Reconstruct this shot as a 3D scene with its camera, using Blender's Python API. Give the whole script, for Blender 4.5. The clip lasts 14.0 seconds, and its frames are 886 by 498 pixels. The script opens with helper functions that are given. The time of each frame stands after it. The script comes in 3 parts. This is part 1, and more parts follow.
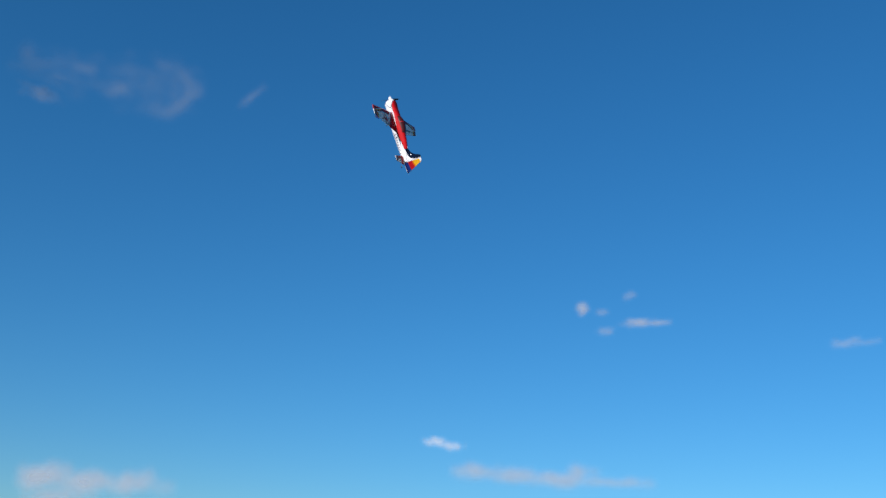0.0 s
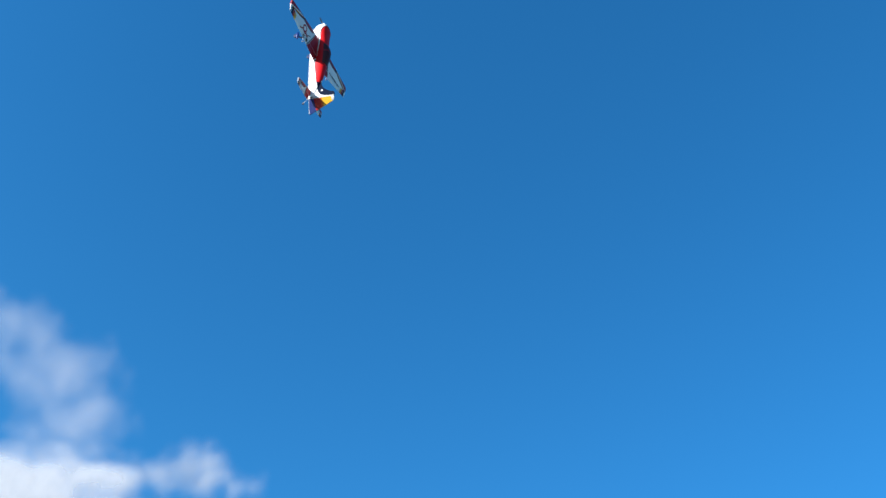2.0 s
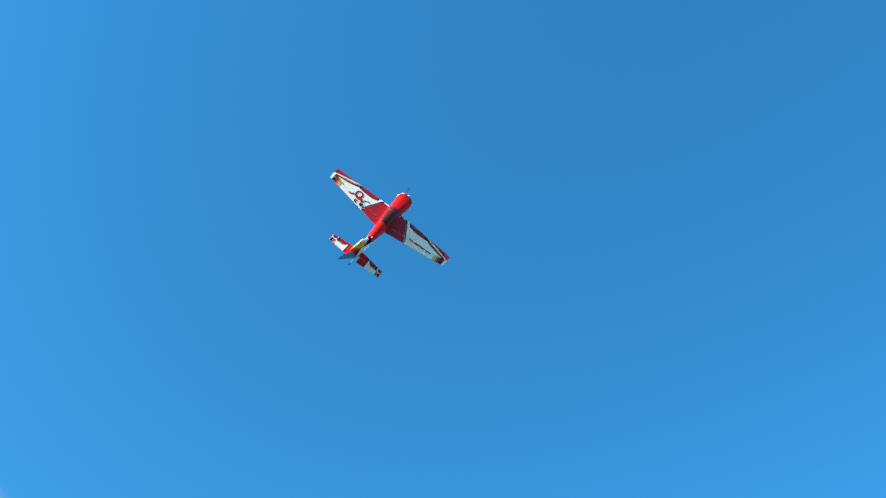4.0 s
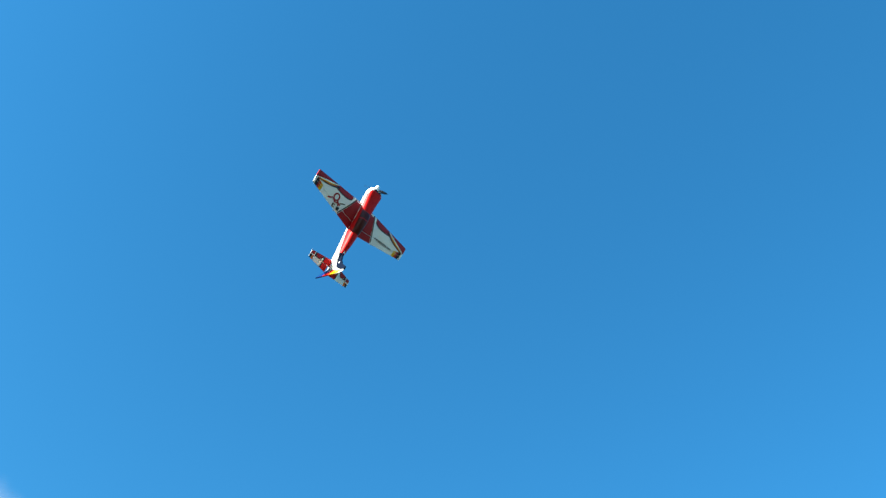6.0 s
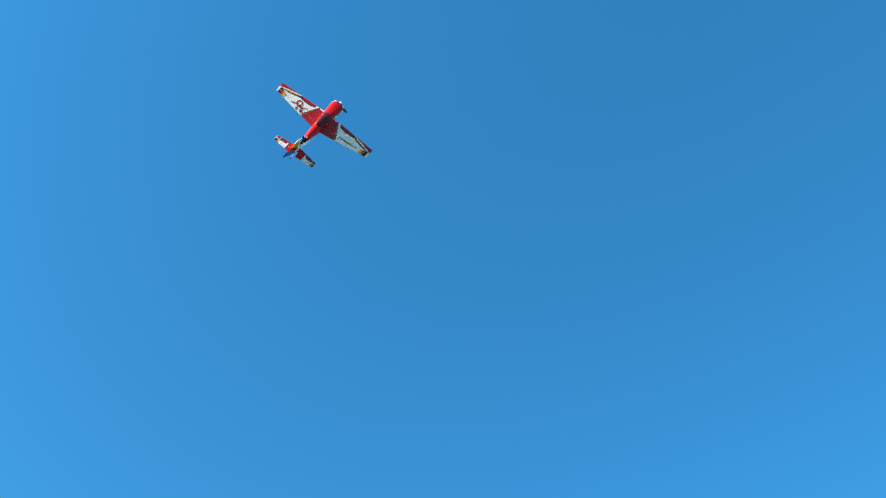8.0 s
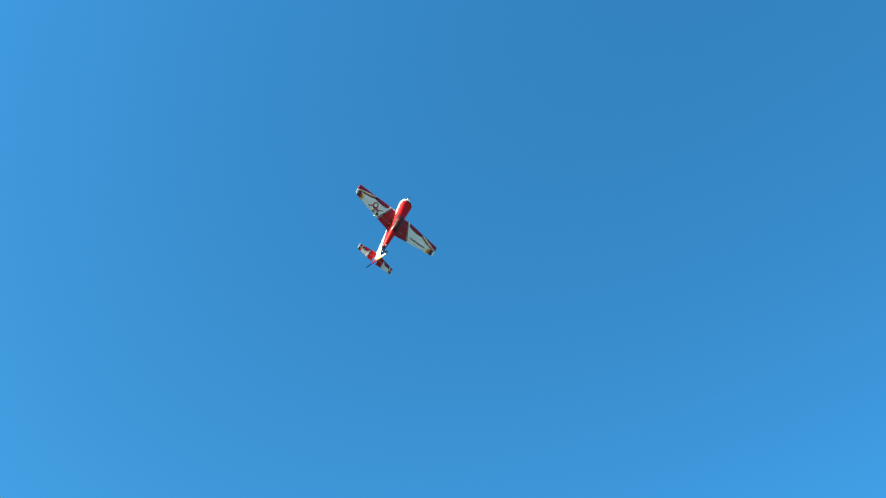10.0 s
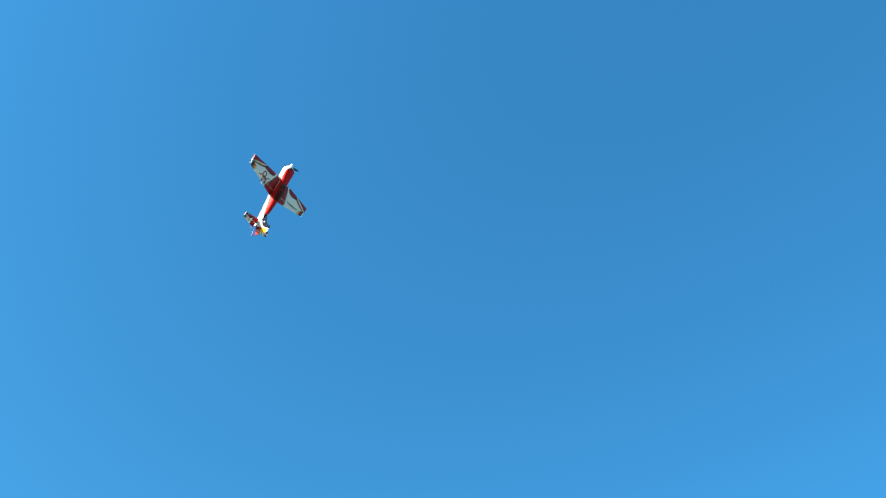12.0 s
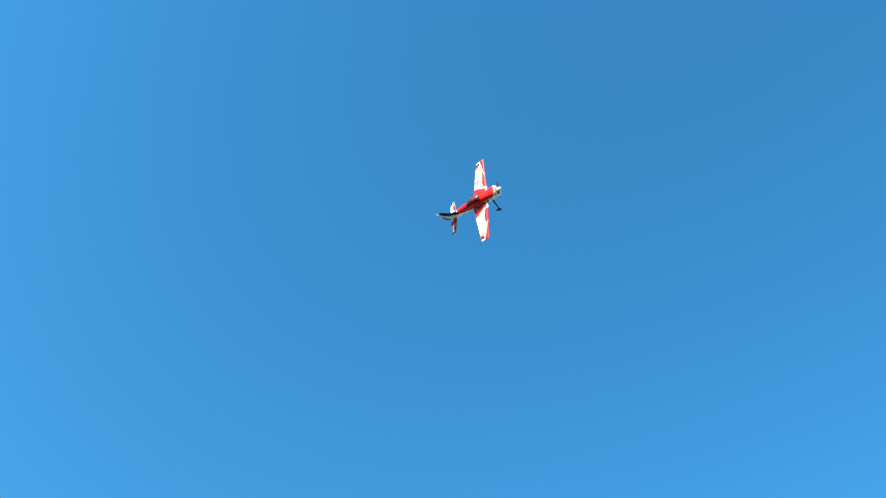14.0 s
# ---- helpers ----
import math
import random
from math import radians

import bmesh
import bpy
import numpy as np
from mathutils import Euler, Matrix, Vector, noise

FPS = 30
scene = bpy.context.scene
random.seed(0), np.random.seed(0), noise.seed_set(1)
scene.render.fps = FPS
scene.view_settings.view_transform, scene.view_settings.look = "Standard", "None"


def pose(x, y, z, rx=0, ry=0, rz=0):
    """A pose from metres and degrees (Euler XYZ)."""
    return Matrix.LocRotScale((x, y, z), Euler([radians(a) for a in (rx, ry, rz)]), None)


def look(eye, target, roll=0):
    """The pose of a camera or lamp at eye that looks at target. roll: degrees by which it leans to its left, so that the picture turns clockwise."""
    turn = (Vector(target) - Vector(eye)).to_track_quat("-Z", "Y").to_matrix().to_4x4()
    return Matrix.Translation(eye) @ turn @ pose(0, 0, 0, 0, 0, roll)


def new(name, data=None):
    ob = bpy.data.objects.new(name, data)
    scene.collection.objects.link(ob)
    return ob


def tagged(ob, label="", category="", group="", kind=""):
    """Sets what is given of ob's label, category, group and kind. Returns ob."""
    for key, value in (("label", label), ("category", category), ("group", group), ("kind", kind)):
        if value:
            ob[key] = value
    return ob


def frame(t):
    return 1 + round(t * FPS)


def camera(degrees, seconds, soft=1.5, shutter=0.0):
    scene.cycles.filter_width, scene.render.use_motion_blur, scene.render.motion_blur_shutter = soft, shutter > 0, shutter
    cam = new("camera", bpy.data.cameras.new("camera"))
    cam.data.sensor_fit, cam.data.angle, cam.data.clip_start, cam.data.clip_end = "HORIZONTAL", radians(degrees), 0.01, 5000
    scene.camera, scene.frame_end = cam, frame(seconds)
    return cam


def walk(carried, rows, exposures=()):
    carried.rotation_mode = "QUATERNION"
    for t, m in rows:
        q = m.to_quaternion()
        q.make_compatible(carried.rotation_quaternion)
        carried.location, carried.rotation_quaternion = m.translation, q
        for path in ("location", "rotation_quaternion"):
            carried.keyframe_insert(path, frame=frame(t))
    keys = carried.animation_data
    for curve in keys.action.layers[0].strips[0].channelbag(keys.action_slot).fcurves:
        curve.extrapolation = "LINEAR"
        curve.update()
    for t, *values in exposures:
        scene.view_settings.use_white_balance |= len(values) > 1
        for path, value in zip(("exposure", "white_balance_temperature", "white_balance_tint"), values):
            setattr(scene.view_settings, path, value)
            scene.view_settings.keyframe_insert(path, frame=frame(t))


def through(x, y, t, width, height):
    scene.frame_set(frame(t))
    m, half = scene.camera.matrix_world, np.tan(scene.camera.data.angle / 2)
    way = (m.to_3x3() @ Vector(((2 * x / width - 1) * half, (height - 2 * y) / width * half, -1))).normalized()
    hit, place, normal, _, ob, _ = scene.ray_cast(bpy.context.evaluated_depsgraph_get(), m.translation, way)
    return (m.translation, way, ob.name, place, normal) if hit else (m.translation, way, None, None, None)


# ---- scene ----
# ---------------------------------------------------------------- camera: a person stands on the field and follows the model
cam = camera(50, 14.0, soft=1.35, shutter=0.16)
walk(cam, [
    (0.0, pose(0, 0, 1.6, 112.14, -3.92, -21.33)),
    (0.2, pose(0, 0, 1.6, 114.01, -4.94, -17.60)),
    (0.5, pose(0, 0, 1.6, 118.03, -5.81, -9.23)),
    (0.8, pose(0, 0, 1.6, 119.55, -6.18, -5.91)),
    (1.0, pose(0, 0, 1.6, 120.24, -6.92, -4.02)),
    (1.2, pose(0, 0, 1.6, 121.86, -7.51, -3.09)),
    (1.5, pose(0, 0, 1.6, 128.28, -8.14, -0.17)),
    (1.8, pose(0, 0, 1.6, 134.08, -7.50, -2.30)),
    (2.0, pose(0, 0, 1.6, 138.23, -7.05, -3.68)),
    (2.3, pose(0, 0, 1.6, 145.57, -8.47, -5.89)),
    (2.5, pose(0, 0, 1.6, 150.63, -8.73, -7.43)),
    (2.8, pose(0, 0, 1.6, 151.34, -8.73, -7.65)),
    (3.0, pose(0, 0, 1.6, 151.81, -8.73, -7.81)),
    (5.5, pose(0, 0, 1.6, 151.42, -8.83, -7.75)),
    (5.7, pose(0, 0, 1.6, 151.33, -8.86, -7.73)),
    (6.0, pose(0, 0, 1.6, 151.34, -8.91, -7.72)),
    (6.2, pose(0, 0, 1.6, 151.31, -8.94, -7.75)),
    (6.5, pose(0, 0, 1.6, 151.26, -8.98, -7.79)),
    (6.8, pose(0, 0, 1.6, 151.38, -8.98, -7.93)),
    (7.0, pose(0, 0, 1.6, 151.47, -8.98, -8.01)),
    (7.2, pose(0, 0, 1.6, 151.63, -8.95, -8.27)),
    (7.5, pose(0, 0, 1.6, 151.87, -8.91, -8.66)),
    (7.8, pose(0, 0, 1.6, 152.23, -8.84, -9.01)),
    (8.0, pose(0, 0, 1.6, 152.46, -8.79, -9.24)),
    (10.3, pose(0, 0, 1.6, 152.89, -8.90, -10.26)),
    (10.5, pose(0, 0, 1.6, 152.92, -8.91, -10.35)),
    (10.8, pose(0, 0, 1.6, 153.04, -8.87, -10.49)),
    (11.0, pose(0, 0, 1.6, 153.12, -8.85, -10.58)),
    (11.3, pose(0, 0, 1.6, 152.99, -8.86, -10.27)),
    (11.5, pose(0, 0, 1.6, 152.91, -8.86, -10.06)),
    (11.8, pose(0, 0, 1.6, 153.03, -8.86, -9.95)),
    (12.0, pose(0, 0, 1.6, 153.12, -8.85, -9.88)),
    (12.2, pose(0, 0, 1.6, 153.24, -8.85, -10.25)),
    (12.5, pose(0, 0, 1.6, 153.43, -8.85, -10.81)),
    (12.8, pose(0, 0, 1.6, 153.30, -8.83, -10.98)),
    (13.0, pose(0, 0, 1.6, 153.21, -8.82, -11.10)),
    (13.2, pose(0, 0, 1.6, 153.21, -8.82, -11.30)),
    (13.5, pose(0, 0, 1.6, 153.21, -8.82, -11.50)),
    (13.7, pose(0, 0, 1.6, 153.12, -8.85, -11.58)),
    (13.8, pose(0, 0, 1.6, 153.12, -8.85, -11.58)),
    (13.9, pose(0, 0, 1.6, 153.12, -8.85, -11.58)),
    (14.0, pose(0, 0, 1.6, 153.12, -8.85, -11.58)),
], exposures=[(0.0, 0.0, 6200, 18), (0.5, 0.20, 6050, 18), (1.0, 0.48, 6100, 17), (1.5, 0.84, 6150, 16), (2.0, 1.10, 6200, 12), (2.5, 1.42, 6450, 7), (3.0, 1.66, 6800, 5), (5.5, 1.74, 7050, 3), (7.5, 1.71, 7100, 3), (14.0, 1.86, 7550, 4)])

# ---------------------------------------------------------------- sky and low sun behind the viewer's left shoulder
SUN_ELEVATION, SUN_ROTATION = radians(15.5), radians(-125.5)
TO_SUN = Vector((math.sin(SUN_ROTATION) * math.cos(SUN_ELEVATION), math.cos(SUN_ROTATION) * math.cos(SUN_ELEVATION), math.sin(SUN_ELEVATION)))


def build_sky():
    world = bpy.data.worlds.new("sky")
    world.use_nodes = True
    scene.world = world
    nt = world.node_tree
    nt.nodes.clear()
    sky = nt.nodes.new("ShaderNodeTexSky")
    sky.sky_type = "NISHITA"
    sky.sun_disc = False
    sky.sun_elevation, sky.sun_rotation = SUN_ELEVATION, SUN_ROTATION
    sky.altitude, sky.air_density, sky.dust_density, sky.ozone_density = 300, 1.0, 0.12, 3.2
    back = nt.nodes.new("ShaderNodeBackground")
    back.inputs["Strength"].default_value = 0.10
    out = nt.nodes.new("ShaderNodeOutputWorld")
    grey = nt.nodes.new("ShaderNodeRGBToBW")     # clean dry air: a deeper blue than the hazy standard one
    deep = nt.nodes.new("ShaderNodeMix")
    deep.data_type, deep.clamp_factor = "RGBA", False
    deep.inputs["Factor"].default_value = 1.79
    tint = nt.nodes.new("ShaderNodeMix")
    tint.data_type, tint.blend_type = "RGBA", "MULTIPLY"
    tint.inputs["Factor"].default_value = 1.0
    tint.inputs["B"].default_value = (1.0, 0.97, 0.91, 1)
    nt.links.new(sky.outputs[0], grey.inputs[0])
    nt.links.new(grey.outputs[0], deep.inputs["A"])
    nt.links.new(sky.outputs[0], deep.inputs["B"])
    nt.links.new(deep.outputs["Result"], tint.inputs["A"])
    nt.links.new(tint.outputs["Result"], back.inputs["Color"])
    nt.links.new(back.outputs[0], out.inputs["Surface"])


def build_sun():
    lamp = bpy.data.lights.new("sun", "SUN")
    lamp.energy, lamp.angle, lamp.color = 4.8, radians(0.53), (1.0, 0.975, 0.94)
    ob = new("sun", lamp)
    ob.matrix_world = look((0, 0, 60), Vector((0, 0, 60)) - TO_SUN)


build_sky()
build_sun()


# ---------------------------------------------------------------- materials
def nodes_of(name):
    mat = bpy.data.materials.new(name)
    mat.use_nodes = True
    nt = mat.node_tree
    return mat, nt, nt.nodes["Principled BSDF"]


def link(nt, a, b):
    nt.links.new(a, b)


def film(name, colour, rough=0.40, vary=0.12, coat=0.0, through=0.0, shine=0.2):
    """Coloured covering film over foam: glossy, slightly uneven in colour, with fine wrinkles."""
    mat, nt, p = nodes_of(name)
    co = nt.nodes.new("ShaderNodeTexCoord")
    big = nt.nodes.new("ShaderNodeTexNoise")
    big.inputs["Scale"].default_value, big.inputs["Detail"].default_value = 9.0, 4.0
    fine = nt.nodes.new("ShaderNodeTexNoise")
    fine.inputs["Scale"].default_value, fine.inputs["Detail"].default_value = 160.0, 3.0
    link(nt, co.outputs["Object"], big.inputs["Vector"])
    link(nt, co.outputs["Object"], fine.inputs["Vector"])
    mix = nt.nodes.new("ShaderNodeMix")
    mix.data_type = "RGBA"
    mix.inputs["A"].default_value = (*[c * (1 - vary) for c in colour], 1)
    mix.inputs["B"].default_value = (*[min(1, c * (1 + vary * 0.6)) for c in colour], 1)
    link(nt, big.outputs["Fac"], mix.inputs["Factor"])
    link(nt, mix.outputs["Result"], p.inputs["Base Color"])
    ramp = nt.nodes.new("ShaderNodeMapRange")
    ramp.inputs["To Min"].default_value, ramp.inputs["To Max"].default_value = rough - 0.08, rough + 0.12
    link(nt, fine.outputs["Fac"], ramp.inputs["Value"])
    link(nt, ramp.outputs["Result"], p.inputs["Roughness"])
    bump = nt.nodes.new("ShaderNodeBump")
    bump.inputs["Strength"].default_value, bump.inputs["Distance"].default_value = 0.12, 0.001
    link(nt, big.outputs["Fac"], bump.inputs["Height"])
    link(nt, bump.outputs["Normal"], p.inputs["Normal"])
    p.inputs["Coat Weight"].default_value = coat
    p.inputs["Specular IOR Level"].default_value = shine
    p.inputs["Coat Roughness"].default_value = 0.18
    if through:      # light foam under the film lets some daylight pass
        glow = nt.nodes.new("ShaderNodeBsdfTranslucent")
        glow.inputs["Color"].default_value = (*[min(1, c * 1.05) for c in colour], 1)
        both = nt.nodes.new("ShaderNodeMixShader")
        both.inputs[0].default_value = through
        link(nt, p.outputs[0], both.inputs[1])
        link(nt, glow.outputs[0], both.inputs[2])
        link(nt, both.outputs[0], nt.nodes["Material Output"].inputs["Surface"])
    return mat


def plain(name, colour, rough=0.5, metal=0.0):
    mat, nt, p = nodes_of(name)
    co = nt.nodes.new("ShaderNodeTexCoord")
    noise_node = nt.nodes.new("ShaderNodeTexNoise")
    noise_node.inputs["Scale"].default_value = 60.0
    link(nt, co.outputs["Object"], noise_node.inputs["Vector"])
    ramp = nt.nodes.new("ShaderNodeMapRange")
    ramp.inputs["To Min"].default_value, ramp.inputs["To Max"].default_value = rough - 0.1, rough + 0.1
    link(nt, noise_node.outputs["Fac"], ramp.inputs["Value"])
    link(nt, ramp.outputs["Result"], p.inputs["Roughness"])
    p.inputs["Base Color"].default_value = (*colour, 1)
    p.inputs["Metallic"].default_value = metal
    return mat


WHITE = film("white_film", (0.80, 0.79, 0.77), through=0.05)
RED = film("red_film", (0.53, 0.008, 0.010), shine=0.08)
CRIMSON = film("crimson_film", (0.31, 0.006, 0.013))
YELLOW = film("yellow_film", (0.90, 0.50, 0.010), rough=0.26, shine=0.5, through=0.3)
ORANGE = film("orange_film", (0.70, 0.13, 0.006), rough=0.26, shine=0.5, through=0.3)
NAVY = film("navy_film", (0.003, 0.008, 0.024), rough=0.6, shine=0.02)
BLUE = film("blue_film", (0.005, 0.030, 0.19), rough=0.26, shine=0.5, through=0.3)
BAND_RED = film("red_gloss_film", (0.53, 0.008, 0.010), rough=0.26, shine=0.5, through=0.3)
BLACK = film("black_film", (0.012, 0.012, 0.018))
CANOPY = film("smoked_canopy", (0.070, 0.012, 0.012), rough=0.3, vary=0.4, coat=0.0, shine=0.12)
PANT = film("dark_blue_film", (0.008, 0.030, 0.13), rough=0.4, shine=0.1)
RUBBER = plain("rubber", (0.018, 0.026, 0.055), 0.75)
CARBON = plain("carbon_fibre", (0.02, 0.03, 0.06), 0.4)
METAL = plain("brushed_metal", (0.6, 0.6, 0.62), 0.3, 1.0)


def ground_material():
    mat, nt, p = nodes_of("grass_field")
    co = nt.nodes.new("ShaderNodeTexCoord")
    big = nt.nodes.new("ShaderNodeTexNoise")
    big.inputs["Scale"].default_value, big.inputs["Detail"].default_value = 0.05, 6.0
    fine = nt.nodes.new("ShaderNodeTexNoise")
    fine.inputs["Scale"].default_value, fine.inputs["Detail"].default_value = 14.0, 5.0
    link(nt, co.outputs["Object"], big.inputs["Vector"])
    link(nt, co.outputs["Object"], fine.inputs["Vector"])
    a = nt.nodes.new("ShaderNodeMix")
    a.data_type = "RGBA"
    a.inputs["A"].default_value, a.inputs["B"].default_value = (0.075, 0.072, 0.04, 1), (0.115, 0.095, 0.055, 1)
    link(nt, big.outputs["Fac"], a.inputs["Factor"])
    b = nt.nodes.new("ShaderNodeMix")
    b.data_type, b.blend_type = "RGBA", "MULTIPLY"
    b.inputs["Factor"].default_value = 0.2
    link(nt, a.outputs["Result"], b.inputs["A"])
    link(nt, fine.outputs["Color"], b.inputs["B"])
    link(nt, b.outputs["Result"], p.inputs["Base Color"])
    p.inputs["Roughness"].default_value = 0.9
    bump = nt.nodes.new("ShaderNodeBump")
    bump.inputs["Strength"].default_value, bump.inputs["Distance"].default_value = 0.8, 0.05
    link(nt, fine.outputs["Fac"], bump.inputs["Height"])
    link(nt, bump.outputs["Normal"], p.inputs["Normal"])
    return mat


def cloud_material(name, colour):
    """Thin water-droplet cloud: scatters light to both sides and lets the sky show where it is thin."""
    mat = bpy.data.materials.new(name)
    mat.use_nodes = True
    nt = mat.node_tree
    nt.nodes.clear()
    att = nt.nodes.new("ShaderNodeAttribute")
    att.attribute_name = "thickness"
    co = nt.nodes.new("ShaderNodeTexCoord")
    fine = nt.nodes.new("ShaderNodeTexNoise")
    fine.inputs["Scale"].default_value, fine.inputs["Detail"].default_value = 0.035, 5.0
    link(nt, co.outputs["Object"], fine.inputs["Vector"])
    rng = nt.nodes.new("ShaderNodeMapRange")
    rng.inputs["From Min"].default_value, rng.inputs["From Max"].default_value = 0.25, 0.75
    rng.inputs["To Min"].default_value, rng.inputs["To Max"].default_value = 0.88, 1.06
    link(nt, fine.outputs["Fac"], rng.inputs["Value"])
    mul = nt.nodes.new("ShaderNodeMath")
    mul.operation, mul.use_clamp = "MULTIPLY", True
    link(nt, att.outputs["Fac"], mul.inputs[0])
    link(nt, rng.outputs["Result"], mul.inputs[1])
    dif, tra = nt.nodes.new("ShaderNodeBsdfDiffuse"), nt.nodes.new("ShaderNodeBsdfTranslucent")
    for s in (dif, tra):
        s.inputs["Color"].default_value = (*colour, 1)
    # droplets scatter sunlight all ways: the surface normal counts for little
    geo = nt.nodes.new("ShaderNodeNewGeometry")
    for shader, sign in ((dif, 1.0), (tra, -1.0)):
        part_normal = nt.nodes.new("ShaderNodeVectorMath")
        part_normal.operation = "MULTIPLY_ADD"
        part_normal.inputs[1].default_value = (0.35, 0.35, 0.35)
        part_normal.inputs[2].default_value = TO_SUN * sign
        unit = nt.nodes.new("ShaderNodeVectorMath")
        unit.operation = "NORMALIZE"
        link(nt, geo.outputs["Normal"], part_normal.inputs[0])
        link(nt, part_normal.outputs[0], unit.inputs[0])
        link(nt, unit.outputs[0], shader.inputs["Normal"])
    both = nt.nodes.new("ShaderNodeMixShader")
    both.inputs[0].default_value = 0.45
    link(nt, dif.outputs[0], both.inputs[1])
    link(nt, tra.outputs[0], both.inputs[2])
    clear = nt.nodes.new("ShaderNodeBsdfTransparent")
    mix = nt.nodes.new("ShaderNodeMixShader")
    link(nt, mul.outputs[0], mix.inputs[0])
    link(nt, clear.outputs[0], mix.inputs[1])
    link(nt, both.outputs[0], mix.inputs[2])
    out = nt.nodes.new("ShaderNodeOutputMaterial")
    link(nt, mix.outputs[0], out.inputs["Surface"])
    return mat


CLOUD = cloud_material("cloud_droplets", (0.535, 0.56, 0.585))


# ---------------------------------------------------------------- mesh helpers
def part(name, bm, material, parent, label="", smooth=True):
    me = bpy.data.meshes.new(name)
    bmesh.ops.recalc_face_normals(bm, faces=bm.faces)
    bm.to_mesh(me)
    bm.free()
    me.materials.append(material)
    if smooth:
        me.shade_smooth()
        me.set_sharp_from_angle(angle=radians(40))
    ob = new(name, me)
    ob.parent = parent
    return tagged(ob, label)


def grid_faces(bm, rings, close_round=False, cap=False):
    """Skin rows of points; optionally closed round each row and capped at both ends."""
    vs = [[bm.verts.new(p) for p in ring] for ring in rings]
    n = len(vs[0])
    for a, b in zip(vs, vs[1:]):
        for i in range(n if close_round else n - 1):
            j = (i + 1) % n
            bm.faces.new((a[i], a[j], b[j], b[i]))
    if cap:
        bm.faces.new(vs[0][::-1])
        bm.faces.new(vs[-1])
    return vs


def tube(bm, points, radius, sides=8):
    rings = []
    for i, p in enumerate(points):
        p = Vector(p)
        d = (Vector(points[min(i + 1, len(points) - 1)]) - Vector(points[max(i - 1, 0)])).normalized()
        q = d.to_track_quat("Z", "Y")
        r = radius[i] if isinstance(radius, (list, tuple)) else radius
        rings.append([p + q @ Vector((r * math.cos(k * math.tau / sides), r * math.sin(k * math.tau / sides), 0)) for k in range(sides)])
    grid_faces(bm, rings, True, True)


def ball(bm, centre, r, squash=(1, 1, 1), seg=14):
    m = Matrix.Translation(centre) @ Matrix.Diagonal((*[r * s for s in squash], 1))
    bmesh.ops.create_uvsphere(bm, u_segments=seg, v_segments=seg // 2 + 1, radius=1, matrix=m)


def mixed(table, x):
    """Smooth values between rows (x, a, b, ...), x falling or rising."""
    rows = sorted(table)
    if x <= rows[0][0]:
        return rows[0][1:]
    for a, b in zip(rows, rows[1:]):
        if x <= b[0]:
            k = (x - a[0]) / (b[0] - a[0])
            return [u + (v - u) * k for u, v in zip(a[1:], b[1:])]
    return rows[-1][1:]


# ---------------------------------------------------------------- the ground that nobody films, for the light from below
def build_ground():
    bm = bmesh.new()
    radii = [0, 4, 10, 25, 60, 150, 400, 1000, 2500, 4500]
    ring = [[bm.verts.new((r * math.cos(k * math.tau / 48), r * math.sin(k * math.tau / 48), noise.noise((r * 0.02, k * 0.7, 3)) * min(1.0, r * 0.004)))
             for k in range(48)] for r in radii[1:]]
    centre = bm.verts.new((0, 0, 0))
    for k in range(48):
        bm.faces.new((centre, ring[0][k], ring[0][(k + 1) % 48]))
    for a, b in zip(ring, ring[1:]):
        for k in range(48):
            bm.faces.new((a[k], b[k], b[(k + 1) % 48], a[(k + 1) % 48]))
    me = bpy.data.meshes.new("ground")
    bm.to_mesh(me)
    bm.free()
    me.materials.append(ground_material())
    me.shade_smooth()
    tagged(new("ground", me), "dull brownish green grass flying field", "ground", kind="structure")


# ---------------------------------------------------------------- clouds
FAR = 1700.0


